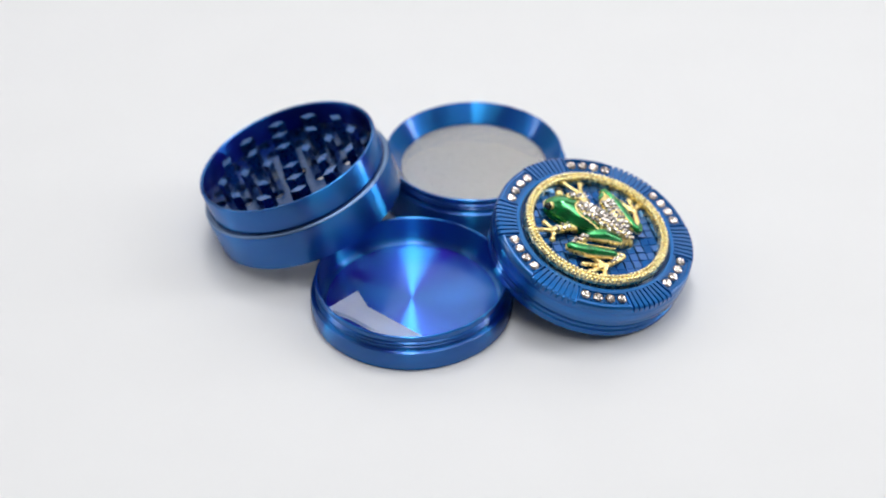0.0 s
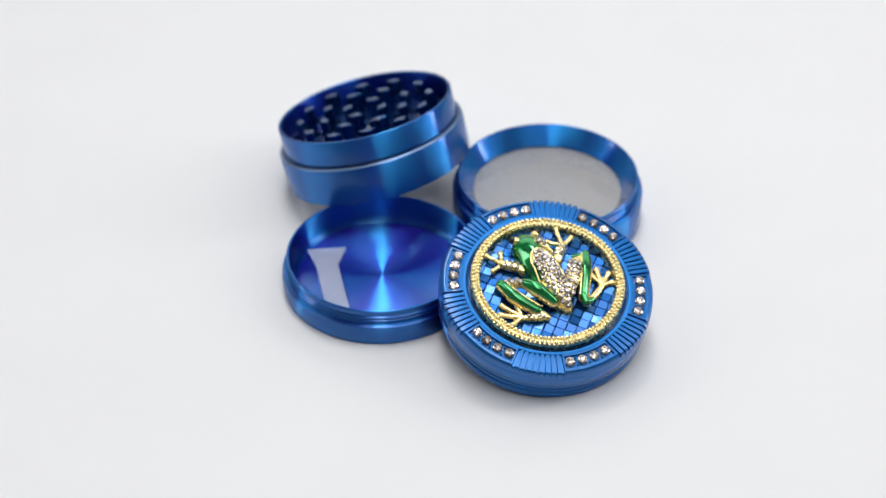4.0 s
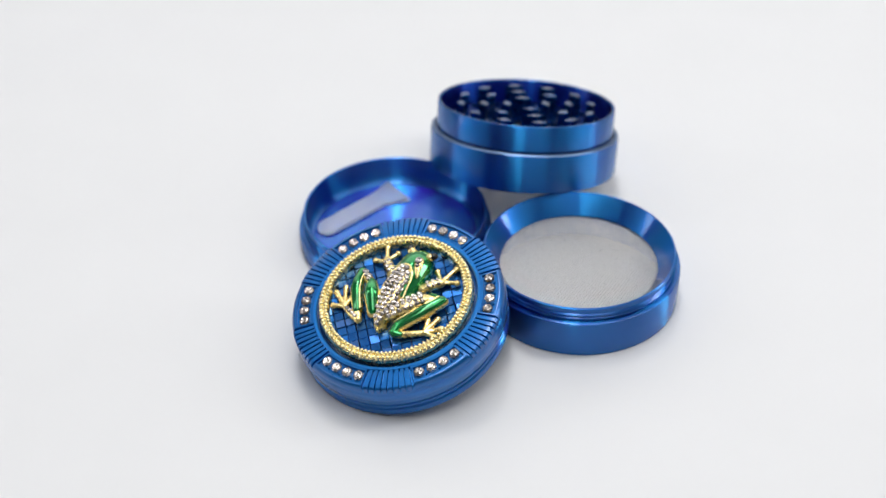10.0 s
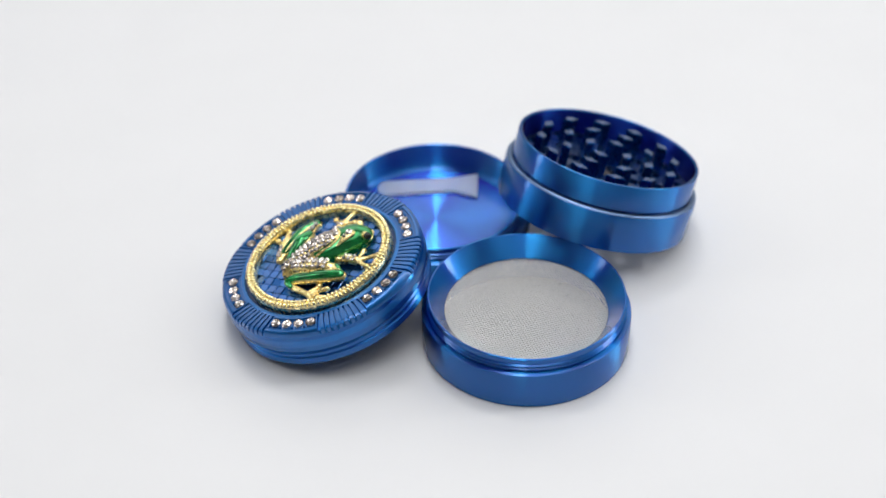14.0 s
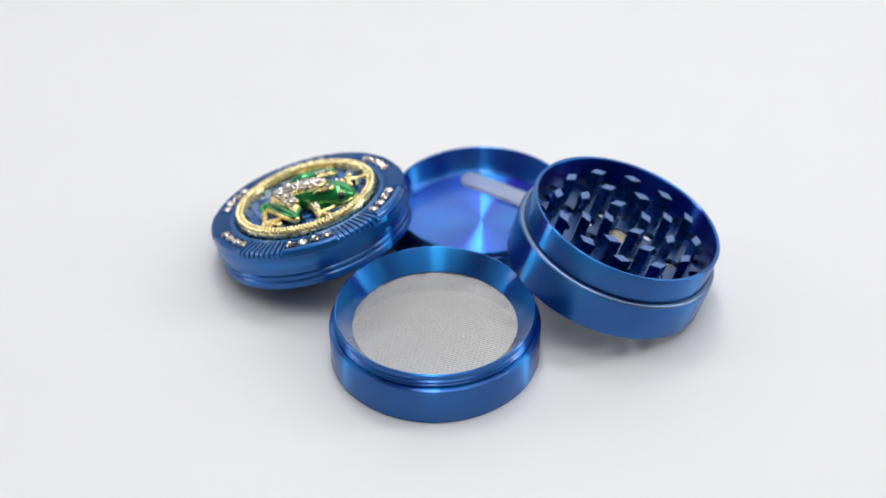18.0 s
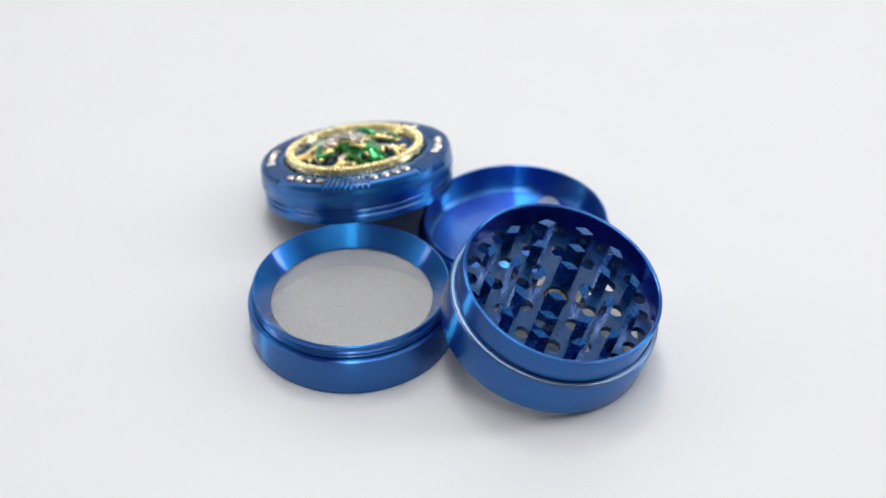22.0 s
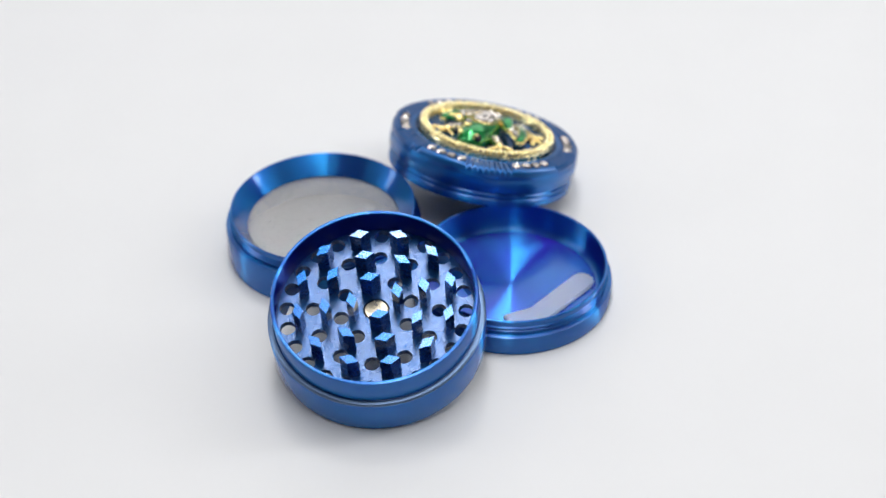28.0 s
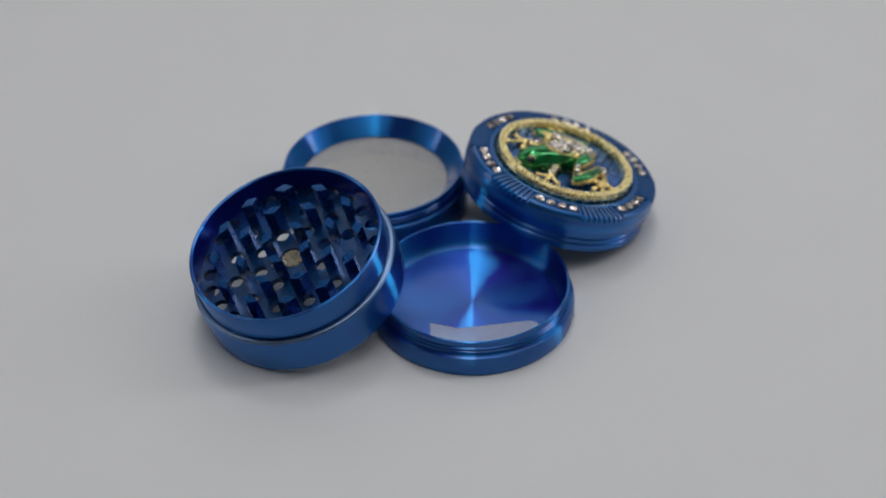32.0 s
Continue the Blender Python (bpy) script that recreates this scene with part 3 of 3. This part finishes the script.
for leg in LEGS:
    bm = bmesh.new()
    tube(bm, up(leg["thigh"], -0.35), [1.25, 2.0, 1.5], 0.85, 12)
    tube(bm, up(leg["shin"], -0.35), [1.35, 1.8, 1.3], 0.85, 12)
    tube(bm, up([leg["thigh"][0 if leg["green_thigh"] else -1], leg["shin"][0]], -0.1), [1.15, 1.05], 0.8)
    tube(bm, up([leg["shin"][-1], leg["heel"]], -0.1), [0.95, 0.95], 0.9)
    tube(bm, up([leg["heel"]] + leg["foot"]), [1.0, 0.95, 0.85, 0.7], 0.9)
    root = leg["foot"][-1]
    for toe in leg["toes"]:
        tube(bm, up([root, between(root, toe, 0.55), toe]), [0.85, 0.56, 0.78], 0.9, 10)
    limb = part("hind_leg", bm, gold, lid, "gold and green enamel frog leg", 60)
    web = [root[:2]] + [between(root, toe, 0.62)[:2] for toe in leg["toes"][:3]]
    part("toe_web", prism(web, LZ + 0.25, LZ + 0.6, 0.1), gold, limb)
    if leg["green_thigh"]:
        bm = bmesh.new()
        tube(bm, up(leg["thigh"], 0.3), [1.05, 1.75, 1.05], 0.85, 14)
        part("thigh_enamel", bm, green, limb, "green enamel", 60)
        a, c = leg["thigh"][0], leg["shin"][0]
        stones(limb, [tuple(p + dq for p, dq in zip(between(a, c, s), (0, 0.5 * w, 0.95))) for s, w in ((0.25, -0.6), (0.3, 0.9), (0.55, 0.0), (0.62, 1.2), (0.8, 0.5))], 0.9)
        stones(limb, [tuple(p + dq for p, dq in zip(between(leg["foot"][0], leg["foot"][2], s), (0, -0.1, 0.95))) for s in (0.15, 0.35, 0.55, 0.75)], 0.8)
    else:
        a, c = Vector(leg["thigh"][0]), Vector(leg["thigh"][-1])
        side = Vector((c.y - a.y, a.x - c.x, 0)).normalized()
        stones(limb, [tuple(Vector(between(a, c, (k + 0.4) / 7.2)) + side * w + Vector((0, 0, 1.35 + 0.5 * math.sin(math.pi * (k + 0.5) / 8) - abs(w) * 0.3))) for k in range(7) for w in (-1.15, 0.0, 1.15)], 1.0)
        bm = bmesh.new()
        tube(bm, up([(8.3, 3.3, 2.4), leg["shin"][0]], 0.2), [0.6, 0.95], 0.85, 12)
        tube(bm, up([leg["shin"][-1], leg["heel"], (7.6, -8.7, 1.2)], 0.4), [0.9, 1.05, 0.6], 0.85, 12)
        part("joint_enamel", bm, green, limb, "green enamel", 60)
    bm = bmesh.new()
    tube(bm, up(leg["shin"], 0.25), [1.1, 1.5, 1.0], 0.85, 14)
    part("shin_enamel", bm, green, limb, "green enamel", 60)
    bm = bmesh.new()
    inner = 0.95 if leg["green_thigh"] else -0.95
    tube(bm, [at(x + inner, y + 0.2, z + 1.05) for x, y, z in leg["shin"]], [0.2, 0.26, 0.2], 0.8, 8)
    part("gold_border", bm, gold, limb, "", 60)

ARMS = (
    dict(arm=[(-4.0, 4.4, 1.0), (-5.6, 6.2, 1.2), (-8.2, 8.1, 1.1)], toes=[(-10.9, 7.2, 0.9), (-10.7, 11.9, 0.9), (-7.2, 11.2, 0.9)]),
    dict(arm=[(4.4, 4.4, 1.0), (5.8, 6.2, 1.2), (7.7, 8.2, 1.1)], toes=[(10.9, 9.8, 0.9), (8.5, 13.2, 0.9), (4.9, 10.6, 0.9)]),
)
for arm in ARMS:
    bm = bmesh.new()
    tube(bm, up(arm["arm"]), [1.35, 1.3, 1.15], 0.9)
    s = arm["arm"][-1]
    for toe in arm["toes"]:
        tube(bm, up([s, between(s, toe, 0.5), between(s, toe, 0.85), toe]), [0.85, 0.55, 0.6, 0.82], 0.9, 10)
    limb = part("foreleg", bm, gold, lid, "gold frog arm with splayed toes", 60)
    (x0, y0, z0), (x1, y1, z1), (x2, y2, z2) = arm["arm"]
    nx, ny = y1 - y2, x2 - x1
    k = 0.5 / math.hypot(nx, ny)
    stones(limb, [(x1 + (x2 - x1) * f + nx * k * w, y1 + (y2 - y1) * f + ny * k * w, 2.2 - 0.15 * f) for f in (-0.15, 0.3, 0.75) for w in (-1, 1)], 0.8)


# ---- motion ----
def motions():
    """Everything on the turntable goes round with it, about its centre."""
    times = [0.5 * i for i in range(65)]
    for ob, start in ((turntable, pose(0, 0, -0.0305)), (tray, TRAY), (scraper, TRAY @ mm_pose(0, 0, 1.92)), (ring, RING), (grind, GRIND), (lid, LID)):
        walk(ob, [(t, pose(0, 0, 0, 0, 0, SPIN * t) @ start) for t in times])


motions()
